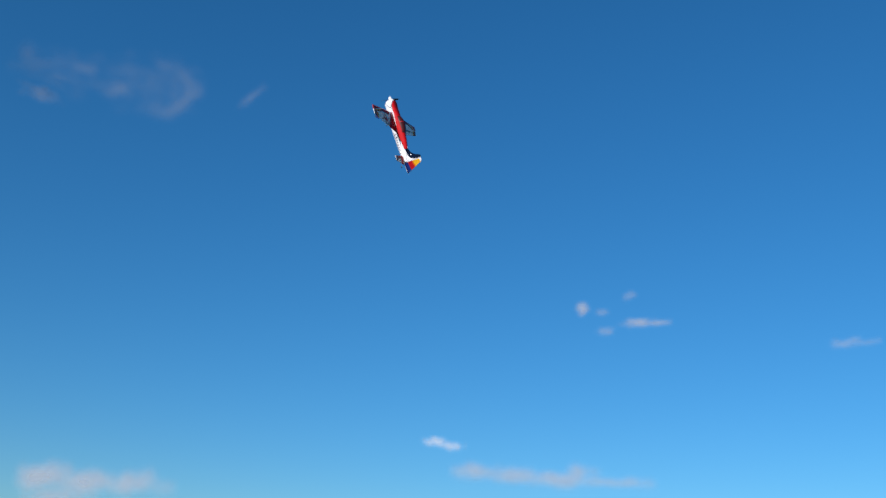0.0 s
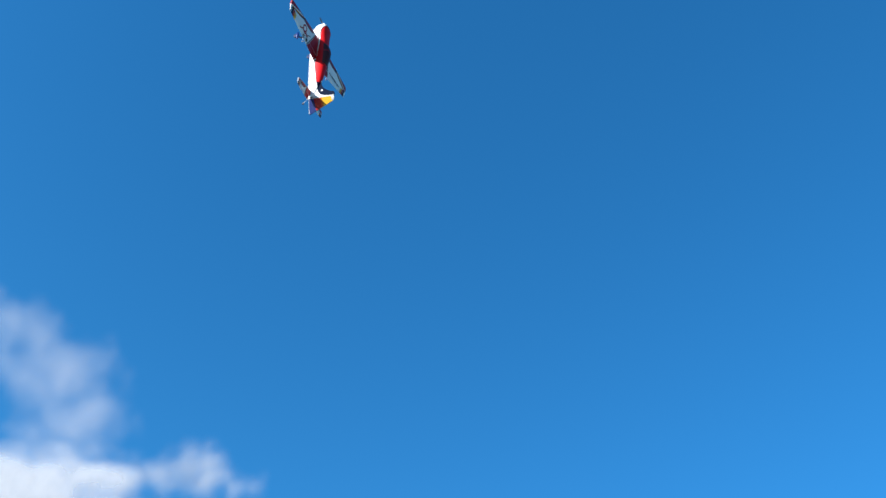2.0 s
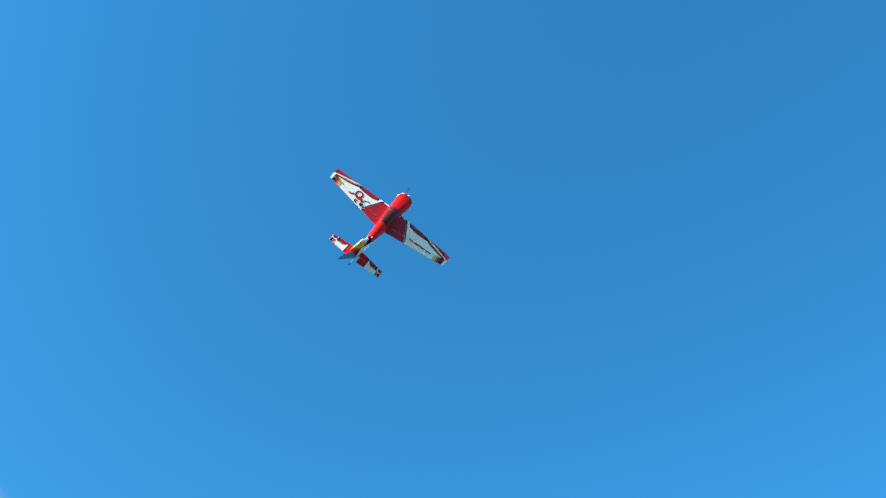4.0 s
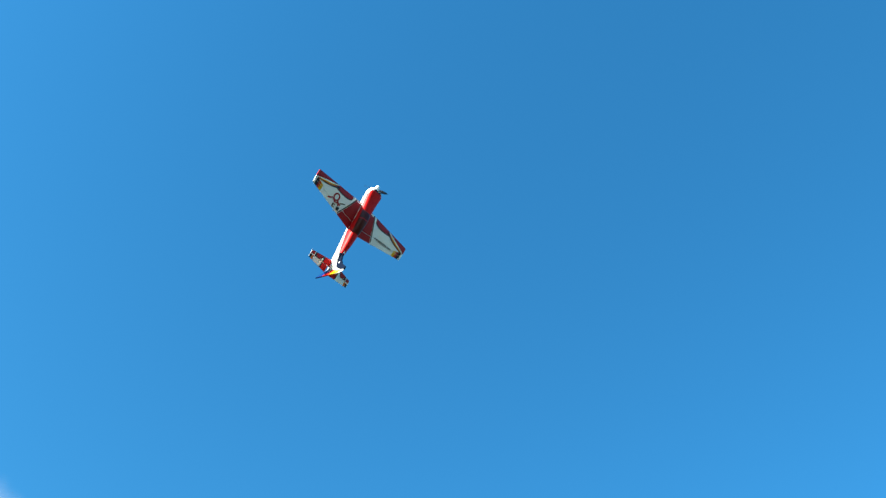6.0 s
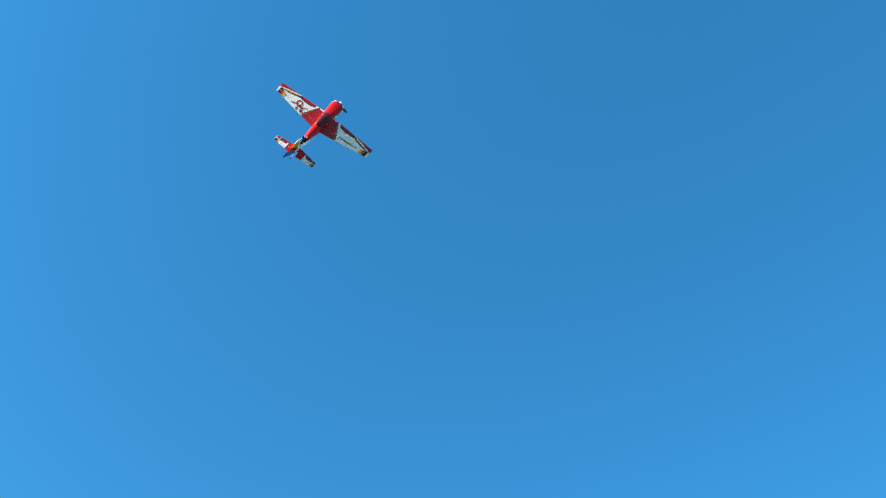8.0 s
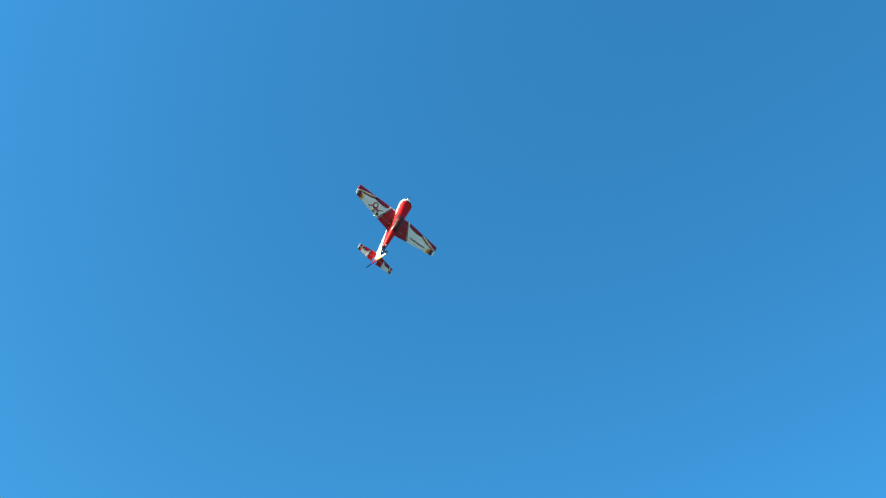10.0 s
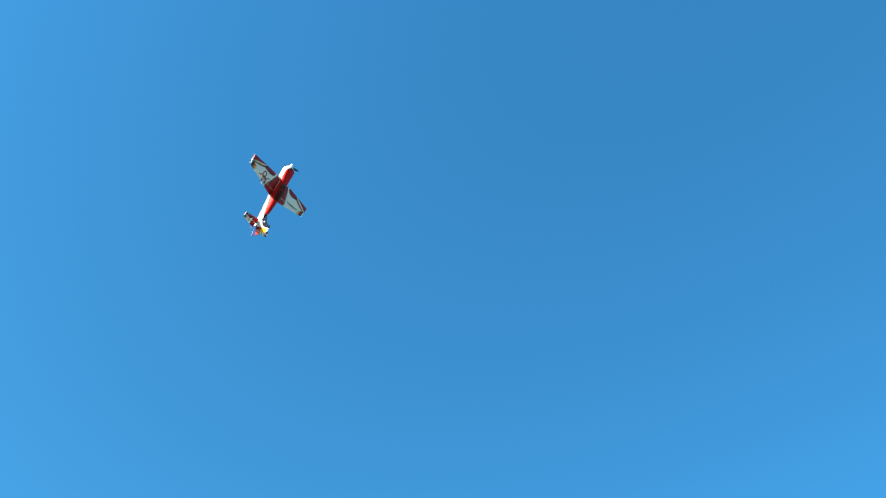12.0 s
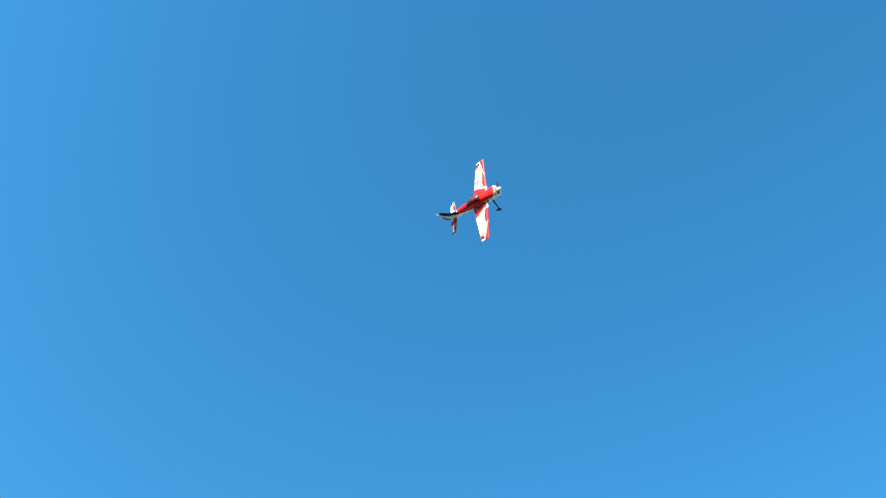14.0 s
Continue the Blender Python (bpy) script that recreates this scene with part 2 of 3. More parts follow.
def cloud(azimuth, elevation, wide, high, blobs, label, seed=0, strong=1.0, rough=0.55, grain=0.35, lean=0.0, step=None, deep=0.09, swing=0.0, blur=2, near=1.0, fray=0.46):
    """A cloud of soft puffs. wide, high: half sizes in degrees of sky; blobs: (u, v, ru, rv, weight) in those half sizes, v up.
    swing: degrees by which the bank of cloud is turned about its upright axis; near: its distance as a share of FAR."""
    unit = FAR * near * radians(1.0)
    W, H = wide * unit / math.cos(radians(swing)), high * unit
    step = step or max(3.2, min(W, H) / 45)
    nu, nv = int(2 * W / step) + 1, int(2 * H / step) + 1
    depth = min(W, H) * deep
    az, el = radians(azimuth), radians(elevation)
    away = Vector((math.sin(az) * math.cos(el), math.cos(az) * math.cos(el), math.sin(el)))
    side = Vector((math.cos(az), -math.sin(az), 0))
    rise = side.cross(away)
    turn = Matrix((side, rise, -away)).transposed().to_4x4() @ pose(0, 0, 0, 0, 0, lean) @ pose(0, 0, 0, 0, swing)
    verts, faces, dens = [], [], []
    scale = 1.0 / (min(W, H) * rough)
    for layer, bulge in enumerate((1.0, 0.35, -0.5)):
        index = {}
        cells = np.zeros((nu, nv))
        for i in range(nu):
            for j in range(nv):
                x, y = -W + i * step, -H + j * step
                q = Vector((x * scale + seed * 7.3, y * scale * 1.15 - seed * 3.1, layer * 0.35 + seed))
                wx = noise.noise(q * 0.9 + Vector((5.2, 1.3, 0))) * grain
                wy = noise.noise(q * 0.9 + Vector((1.7, 9.2, 4))) * grain
                u, v = x / W + wx, y / H + wy
                body = 0.0
                for bu, bv, ru, rv, weight in blobs:
                    d = ((u - bu) / ru) ** 2 + ((v - bv) / rv) ** 2
                    if d < 1:
                        body = max(body, weight * (1 - d) ** 1.5)
                if body <= 0:
                    continue
                torn = noise.fractal(q * 1.6, 0.95, 2.1, 6) * fray
                rim = (1 - abs(x) / W) * 8, (1 - abs(y) / H) * 8
                cells[i, j] = max(0.0, min(1.0, (body + torn * (0.35 + 0.65 * (1 - min(1, body))))) * min(1, *rim))
        for _ in range(blur):
            wide_rows = np.pad(cells, 1)
            cells = (wide_rows[:-2, 1:-1] + wide_rows[2:, 1:-1] + wide_rows[1:-1, :-2] + wide_rows[1:-1, 2:] + 2 * cells) / 6
        solid = cells > 0.012
        smooth = np.sqrt(cells)
        for _ in range(80):
            wide_rows = np.pad(smooth, 1, mode="edge")
            smooth = (wide_rows[:-2, 1:-1] + wide_rows[2:, 1:-1] + wide_rows[1:-1, :-2] + wide_rows[1:-1, 2:] + 2 * smooth) / 6
        for i in range(nu):
            for j in range(nv):
                around = solid[max(0, i - 1):i + 2, max(0, j - 1):j + 2]
                if not around.any():
                    continue
                c = cells[i, j]
                x, y = -W + i * step, -H + j * step
                lump = noise.noise(Vector((x, y, layer * 90.0)) * scale * 0.9)
                z = bulge * depth * (0.35 + 0.65 * smooth[i, j] * (0.95 + 0.15 * lump))
                index[i, j] = len(verts)
                verts.append((x, y, z))
                a = c ** 1.15
                dens.append(1 - (1 - min(0.97, strong * a)) ** 0.5)
        for (i, j), k in index.items():
            if (i + 1, j) in index and (i, j + 1) in index and (i + 1, j + 1) in index:
                faces.append((k, index[i + 1, j], index[i + 1, j + 1], index[i, j + 1]))
    me = bpy.data.meshes.new("cloud")
    me.from_pydata(verts, [], faces)
    me.attributes.new("thickness", "FLOAT", "POINT").data.foreach_set("value", np.array(dens, dtype=np.float32))
    me.materials.append(CLOUD)
    me.shade_smooth()
    ob = new("cloud", me)
    ob.matrix_world = Matrix.Translation(away * FAR * near + Vector((0, 0, 1.6))) @ turn
    return tagged(ob, label, "cloud", "clouds in the sky")


def build_clouds():
    # the large bright cumulus with its grey underside
    cloud(-28.3, 26.2, 9.8, 3.6, [(0.1, 0.30, 0.62, 0.58, 1.25), (-0.55, 0.25, 0.5, 0.66, 1.2), (0.50, -0.08, 0.36, 0.5, 0.78), (-0.1, -0.36, 0.75, 0.5, 0.42), (-0.2, -0.55, 0.9, 0.45, 0.3),
                                  (0.1, 0.75, 0.6, 0.3, 0.3), (0.45, 0.42, 0.3, 0.35, 0.95)],
          "large bright white cumulus cloud with a soft grey base", swing=-42, blur=7, seed=1, lean=19, deep=0.08, strong=0.76, rough=0.5, grain=0.16, fray=0.42)
    # the tall thin veil over it
    cloud(-28.4, 33.4, 5.8, 5.2, [(-0.5, 0.40, 0.6, 0.45, 0.48), (0.05, 0.15, 0.55, 0.5, 0.62), (0.35, -0.3, 0.45, 0.5, 0.6), (-0.25, -0.05, 0.5, 0.5, 0.5), (0.15, -0.7, 0.6, 0.3, 0.4)],
          "thin hazy white cloud veil with frayed edges", swing=-42, blur=8, seed=2, lean=8, strong=0.36, rough=0.6, grain=0.22, fray=0.5)
    # lump beside the cumulus
    cloud(-17.9, 31.1, 4.2, 2.8, [(0.1, 0.34, 0.4, 0.42, 0.8), (0.22, -0.02, 0.35, 0.45, 0.85), (-0.45, -0.05, 0.5, 0.45, 0.7), (-0.1, 0.1, 0.6, 0.5, 0.55), (0.7, -0.15, 0.28, 0.36, 0.4)],
          "ragged half-transparent white cloud lump", swing=-35, blur=6, seed=3, lean=14, strong=0.5, rough=0.6, grain=0.2, fray=0.5)
    cloud(-17.5, 28.5, 1.1, 0.9, [(0, 0, 0.75, 0.75, 0.75)], "small faint white cloud puff", seed=4, lean=8, swing=-42, strong=0.27, near=0.8)
    cloud(-16.0, 23.1, 2.6, 1.7, [(-0.1, -0.2, 0.62, 0.5, 0.85), (0.42, -0.3, 0.45, 0.38, 0.6), (-0.22, 0.25, 0.4, 0.5, 0.65)],
          "small faint grey-white cloud with a flat base", swing=-42, blur=7, seed=5, lean=14, strong=0.24, fray=0.36, grain=0.2, rough=0.6, near=0.72)
    cloud(-16.4, 25.5, 3.2, 0.75, [(-0.3, 0.1, 0.6, 0.6, 0.6), (0.4, -0.2, 0.55, 0.45, 0.45)], "faint thin streak of cloud", seed=6, lean=18, swing=-42, blur=8, strong=0.19, rough=1.2, near=0.75)
    cloud(-23.8, 23.6, 1.9, 0.6, [(0, 0, 0.85, 0.7, 0.6)], "faint thin streak of cloud", seed=7, lean=18, swing=-42, blur=8, strong=0.17, rough=1.2, near=0.75)
    cloud(-16.1, 19.8, 4.6, 0.8, [(-0.1, 0, 0.9, 0.7, 0.55)], "faint thin streak of cloud", seed=8, lean=17, swing=-42, blur=8, strong=0.11, rough=1.2, near=0.75)
    # open ring of wisps
    arc = [(0.56 + 0.24 * math.cos(radians(a)), -0.05 + 0.52 * math.sin(radians(a)), 0.11, 0.26, 0.30 + 0.42 * max(0.0, math.cos(radians(a + 25)))) for a in range(-125, 101, 15)]
    cloud(-3.4, 28.7, 6.1, 2.4, arc + [(0.13, -0.2, 0.12, 0.24, 0.75), (0.06, -0.3, 0.1, 0.2, 0.6), (-0.16, 0.15, 0.14, 0.17, 0.6), (0.4, 0.0, 0.6, 0.8, 0.24), (0.55, 0.0, 0.30, 0.80, 0.30),
                                       (-0.62, 0.35, 0.09, 0.34, 0.5), (-0.55, 0.1, 0.14, 0.24, 0.5), (-0.42, -0.1, 0.2, 0.2, 0.4), (-0.3, 0.0, 0.5, 0.6, 0.2)],
          "faint open ring of wispy white cloud", blur=5, seed=9, lean=8, strong=0.24, fray=0.3, rough=0.42, grain=0.1)
    cloud(-6.6, 27.0, 1.5, 0.85, [(0, 0, 0.8, 0.6, 0.8)], "small faint white cloud puff", seed=10, lean=-6, strong=0.27)
    cloud(6.0, 29.6, 1.5, 0.45, [(0, 0, 0.85, 0.6, 0.8)], "short slanting wisp of thin cloud", seed=11, lean=50, strong=0.16)
    # small group lower down
    cloud(28.8, 18.9, 0.62, 0.6, [(0, 0, 0.75, 0.75, 1.0)], "tiny round white cloud puff", seed=12, lean=4, strong=0.62, step=3.0)
    cloud(31.7, 19.7, 0.65, 0.45, [(0, 0, 0.75, 0.6, 0.8)], "tiny faint white cloud puff", seed=13, lean=24, strong=0.3, step=3.0)
    cloud(30.0, 18.7, 0.65, 0.32, [(0, 0, 0.8, 0.7, 0.8)], "tiny faint white cloud puff", seed=14, lean=4, strong=0.3, step=3.0)
    cloud(32.6, 18.1, 1.75, 0.5, [(-0.2, 0.05, 0.7, 0.6, 1.0), (0.5, 0.0, 0.45, 0.45, 0.8)], "small flat white cloud streak", seed=15, lean=4, strong=0.62, step=3.0, rough=0.9)
    cloud(30.3, 17.6, 0.85, 0.45, [(0, 0, 0.8, 0.7, 0.8)], "tiny faint white cloud puff", seed=16, lean=4, strong=0.35, step=3.0)
    cloud(44.4, 16.7, 1.6, 0.55, [(-0.2, 0.1, 0.7, 0.6, 0.95), (0.5, -0.1, 0.5, 0.4, 0.6)], "small flat white cloud streak", seed=17, lean=6, strong=0.3, step=3.0, rough=0.9)
    cloud(20.6, 10.5, 1.45, 0.6, [(-0.3, 0.2, 0.55, 0.6, 1.0), (0.3, -0.15, 0.6, 0.45, 0.9)], "small flat grey-white cloud", seed=18, lean=2, swing=-40, strong=0.5, step=3.0, rough=0.9)
    cloud(27.2, 9.1, 6.2, 1.1, [(-0.75, 0.2, 0.25, 0.6, 1.0), (-0.4, -0.05, 0.4, 0.5, 1.0), (0.05, -0.2, 0.45, 0.45, 1.0), (0.25, 0.15, 0.2, 0.6, 0.95), (0.6, -0.4, 0.5, 0.3, 0.8)],
          "long low bank of pinkish grey-white cloud", seed=19, lean=3, blur=5, strong=0.56, fray=0.4, rough=1.0, grain=0.2)
    cloud(0.9, 6.6, 4.4, 1.6, [(-0.6, 0.25, 0.4, 0.6, 1.05), (-0.1, -0.05, 0.45, 0.5, 0.95), (0.45, -0.15, 0.4, 0.5, 0.9), (-0.4, -0.5, 0.6, 0.45, 0.7), (0.9, -0.4, 0.4, 0.3, 0.4)],
          "low pinkish white cumulus cloud with a grey base", seed=20, lean=10, swing=-42, blur=7, strong=0.72, deep=0.05, fray=0.34, rough=0.7, grain=0.16)


# ---------------------------------------------------------------- the model aeroplane. Its own axes: x to the nose, y to the left wing, z up
HALF_SPAN = 0.6


def wing_edges(y):
    """Leading and trailing edge of the wing at y metres from the middle."""
    k = abs(y) / HALF_SPAN
    return 0.043 * (1 - k) + 0.004 * k, -0.270 + 0.130 * k


def tail_edges(y):
    k = abs(y) / 0.246
    return -0.600 - 0.046 * k, -0.745 + 0.024 * k


def foil(s, thick):
    """Half thickness of a symmetric section at the share s of the chord."""
    return 5 * thick * (0.2969 * math.sqrt(s) - 0.126 * s - 0.3516 * s * s + 0.2843 * s ** 3 - 0.1036 * s ** 4)


def surface(edges, thick, s, y, above=0.0):
    le, te = edges(y)
    c = le - te
    return Vector((le - s * c, y, foil(max(0.0, min(1, s)), thick) * c + above))


def panel(name, edges, thick, y0, y1, s0, s1, material, parent, n=10):
    """A solid slice of wing or tail between y0 and y1 and the chord shares s0 and s1."""
    bm = bmesh.new()
    rings = []
    count = 14
    for k in range(n + 1):
        y = y0 + (y1 - y0) * k / n
        end = max(0.0, (abs(y) / abs(y1) - 0.96) / 0.04) if abs(y1) > abs(y0) else 0
        fat = thick * (1 - 0.35 * end * end)
        ss = [s0 + (s1 - s0) * (0.5 - 0.5 * math.cos(math.pi * i / count)) for i in range(count + 1)]
        top = [surface(edges, fat, s, y) for s in ss]
        low = [Vector((p.x, p.y, -p.z - 0.0008)) for p in top]
        rings.append(top + low[::-1][(1 if s1 > 0.999 else 0):(-1 if s0 < 0.001 else None)])
    grid_faces(bm, rings, True, True)
    return part(name, bm, material, parent)


def decal(name, edges, thick, y0, y1, low, high, material, parent, label="", n=24, above=0.0009, under=False):
    """A film trim on the upper side between two edges low(k) and high(k), shares of the chord, while k runs 0 to 1 from y0 to y1."""
    bm = bmesh.new()
    rings = []
    for k in range(n + 1):
        q = k / n
        y = y0 + (y1 - y0) * q
        a, b = low(q), high(q)
        ring = [surface(edges, thick, a + (b - a) * i / 8, y, above) for i in range(9)]
        if under:
            ring = [Vector((p.x, p.y, -p.z - 0.001)) for p in ring]
        rings.append(ring)
    grid_faces(bm, rings)
    return part(name, bm, material, parent, label)


def stroke(name, edges, thick, pts, width, material, parent, above=0.0019):
    """A painted line on the wing through points (x, y)."""
    bm = bmesh.new()
    rings = []
    for i, (x, y) in enumerate(pts):
        a, b = pts[max(0, i - 1)], pts[min(len(pts) - 1, i + 1)]
        d = Vector((b[0] - a[0], b[1] - a[1])).normalized()
        side = Vector((-d.y, d.x)) * width / 2
        ring = []
        for k in (-1, 0, 1):
            px, py = x + side.x * k, y + side.y * k
            le, te = edges(py)
            s = max(0.0, min(1, (le - px) / (le - te)))
            ring.append(surface(edges, thick, s, py, above))
        rings.append(ring)
    grid_faces(bm, rings)
    return part(name, bm, material, parent)


FUSELAGE = [(0.235, 0.054, -0.056, 0.050), (0.228, 0.064, -0.070, 0.060), (0.19, 0.076, -0.088, 0.069), (0.10, 0.069, -0.084, 0.072), (0.0, 0.062, -0.082, 0.083),
            (-0.12, 0.058, -0.078, 0.096), (-0.25, 0.050, -0.068, 0.106), (-0.42, 0.037, -0.050, 0.100), (-0.50, 0.029, -0.041, 0.090), (-0.58, 0.022, -0.032, 0.072), (-0.64, 0.016, -0.025, 0.052), (-0.705, 0.009, -0.016, 0.03)]


def skin(x, angle, out=0.0):
    """A point on the fuselage: angle 0 is the left side, 90 the top, -90 the belly."""
    w, zb, zt = mixed(FUSELAGE, x)
    c, s = math.cos(radians(angle)), math.sin(radians(angle))
    y = math.copysign(abs(c) ** 0.62, c) * (w + out)
    if s < 0:
        y *= 1 - 0.26 * abs(s) ** 0.62       # the flanks lean in towards the belly
    z = math.copysign(abs(s) ** 0.62, s) * ((zt if s > 0 else -zb) + out)
    return Vector((x, y, z))


def skin_patch(name, x0, x1, low, high, material, parent, label="", out=0.001, n=30, m=14):
    bm = bmesh.new()
    rings = []
    for k in range(n + 1):
        q = k / n
        x = x0 + (x1 - x0) * q
        a, b = low(q), high(q)
        rings.append([skin(x, a + (b - a) * i / m, out) for i in range(m + 1)])
    grid_faces(bm, rings)
    return part(name, bm, material, parent, label)


def plate(bm, outline, thick):
    """An upright plate in the x-z plane with softened edges: outline of (x, z)."""
    cx = sum(p[0] for p in outline) / len(outline)
    cz = sum(p[1] for p in outline) / len(outline)
    rings = []
    for y, k in ((-thick, 0.965), (-thick * 0.6, 1.0), (thick * 0.6, 1.0), (thick, 0.965)):
        rings.append([(cx + (x - cx) * k, y, cz + (z - cz) * k) for x, z in outline])
    grid_faces(bm, rings, True, True)


def build_wing(side, plane):
    t = 0.12
    s = side
    wing = panel("wing", wing_edges, t, 0.03 * s, 0.6 * s, 0.0, 0.74, WHITE, plane)
    tagged(wing, "white foam wing with red, orange and black trim")
    aileron = panel("aileron", wing_edges, t, 0.046 * s, 0.597 * s, 0.752, 1.0, WHITE, wing)

    def split(name, y0, y1, low, high, material, label="", above=0.0009):
        """The trim lies on the wing and runs on over the aileron."""
        decal(name, wing_edges, t, y0, y1, lambda q: min(low(q), 0.74), lambda q: min(high(q), 0.74), material, wing, label, above=above)
        if max(high(k / 10) for k in range(11)) > 0.76:
            decal(name, wing_edges, t, max(abs(y0), 0.047) * s, y1, lambda q: max(0.753, min(1, low(q))), lambda q: max(0.753, min(1, high(q))), material, aileron, label, above=above)

    def ribbon(y):
        """Chord share at which the red tip field ends: from the leading edge inboard to near mid chord at the tip."""
        return mixed([(0.350, 0.0), (0.42, 0.105), (0.50, 0.235), (0.56, 0.37), (0.590, 0.47), (0.6, 0.50)], abs(y))[0]

    def along(y0, y1, f):
        return lambda q: f(abs(y0 + (y1 - y0) * q), q)

    # coloured film drawn round the leading edge
    panel("root_edge", wing_edges, t * 1.08, 0.045 * s, 0.116 * s, 0.0, 0.03, CRIMSON, wing, 4)
    panel("leading_edge", wing_edges, t * 1.08, 0.165 * s, 0.345 * s, 0.0, 0.025, CRIMSON, wing, 8)
    panel("leading_edge", wing_edges, t * 1.08, 0.365 * s, 0.599 * s, 0.0, 0.025, CRIMSON, wing, 8)
    # red root with a dark border
    split("root_trim", 0.05 * s, 0.116 * s, lambda q: 0.0, lambda q: 1.0, CRIMSON, "dark red root trim")
    split("root_trim", 0.116 * s, 0.222 * s, lambda q: q * 0.98, lambda q: 1.0, CRIMSON)
    split("border", 0.116 * s, 0.228 * s, lambda q: max(0, q * 0.99 - 0.10), lambda q: q * 0.99, BLACK)

    # red swoosh with a blunt inner end
    def swell(q):
        return 0.43 * q ** 0.38 * (1 - q) ** 0.55 + 0.01
    split("swoosh", 0.158 * s, 0.425 * s, lambda q: 0.002, swell, CRIMSON, "curved dark red swoosh")
    split("swoosh_edge", 0.158 * s, 0.43 * s, swell, lambda q: swell(q) + 0.05, BLACK)
    # the tip: red field, bare white ribbon, then yellow, orange and black ribbons that sweep back to the corner
    split("tip_trim", 0.352 * s, 0.599 * s, lambda q: 0.002, along(0.352 * s, 0.599 * s, lambda y, q: ribbon(y)), CRIMSON, "dark red tip trim")
    split("trim_edge", 0.36 * s, 0.598 * s, along(0.36 * s, 0.598 * s, lambda y, q: ribbon(y)), along(0.36 * s, 0.598 * s, lambda y, q: ribbon(y) + 0.016), BLACK, "", 0.0012)
    for name, paint, inner, outer, lo, hi, lift in (("black_ribbon", BLACK, 0.335, 0.578, 0.095, 0.245, 0.0015), ("orange_ribbon", ORANGE, 0.372, 0.572, 0.085, 0.185, 0.0020), ("yellow_ribbon", YELLOW, 0.392, 0.560, 0.082, 0.132, 0.0024), ("white_ribbon", WHITE, 0.352, 0.596, 0.018, 0.085, 0.0028)):
        split(name, inner * s, outer * s, along(inner * s, outer * s, lambda y, q: ribbon(y) + lo), along(inner * s, outer * s, lambda y, q: ribbon(y) + lo + (hi - lo) * math.sin(math.pi * min(1, q * 0.8 + 0.12)) ** 0.7), paint, name.replace("_", " "), lift)
    panel("tip_cap", wing_edges, t, 0.5985 * s, 0.6025 * s, 0.0, 0.46, CRIMSON, wing, 2)
    # bands across the rear corner, from yellow through red to black
    for name, paint, y0, y1, front in (("yellow_patch", YELLOW, 0.492, 0.517, 0.66), ("orange_patch", ORANGE, 0.517, 0.532, 0.62), ("red_patch", CRIMSON, 0.532, 0.549, 0.60), ("black_patch", BLACK, 0.549, 0.578, 0.58)):
        decal(name, wing_edges, t, y0 * s, y1 * s, lambda q: front - 0.03 * q, lambda q: 0.738, paint, wing, name.replace("_", " "), above=0.0030)
        decal(name, wing_edges, t, y0 * s, y1 * s, lambda q: 0.755, lambda q: 0.999, paint, aileron, name.replace("_", " "), above=0.0014)
    # lower side
    decal("root_trim", wing_edges, t, 0.05 * s, 0.20 * s, lambda q: 0.0, lambda q: 0.738, RED, wing, under=True)
    decal("tip_trim", wing_edges, t, 0.44 * s, 0.59 * s, lambda q: 0.0, lambda q: 0.5, RED, wing, under=True)
    # control horn and push rod below the aileron
    bm = bmesh.new()
    plate(bm, [(-0.19, -0.008), (-0.205, -0.008), (-0.212, -0.034), (-0.205, -0.036)], 0.0012)
    bmesh.ops.translate(bm, verts=bm.verts, vec=(0, 0.26 * s, 0))
    part("control_horn", bm, BLACK, aileron)
    bm = bmesh.new()
    tube(bm, [(-0.06, 0.26 * s, -0.018), (-0.208, 0.26 * s, -0.034)], 0.0012, 6)
    part("push_rod", bm, METAL, wing)
    return wing


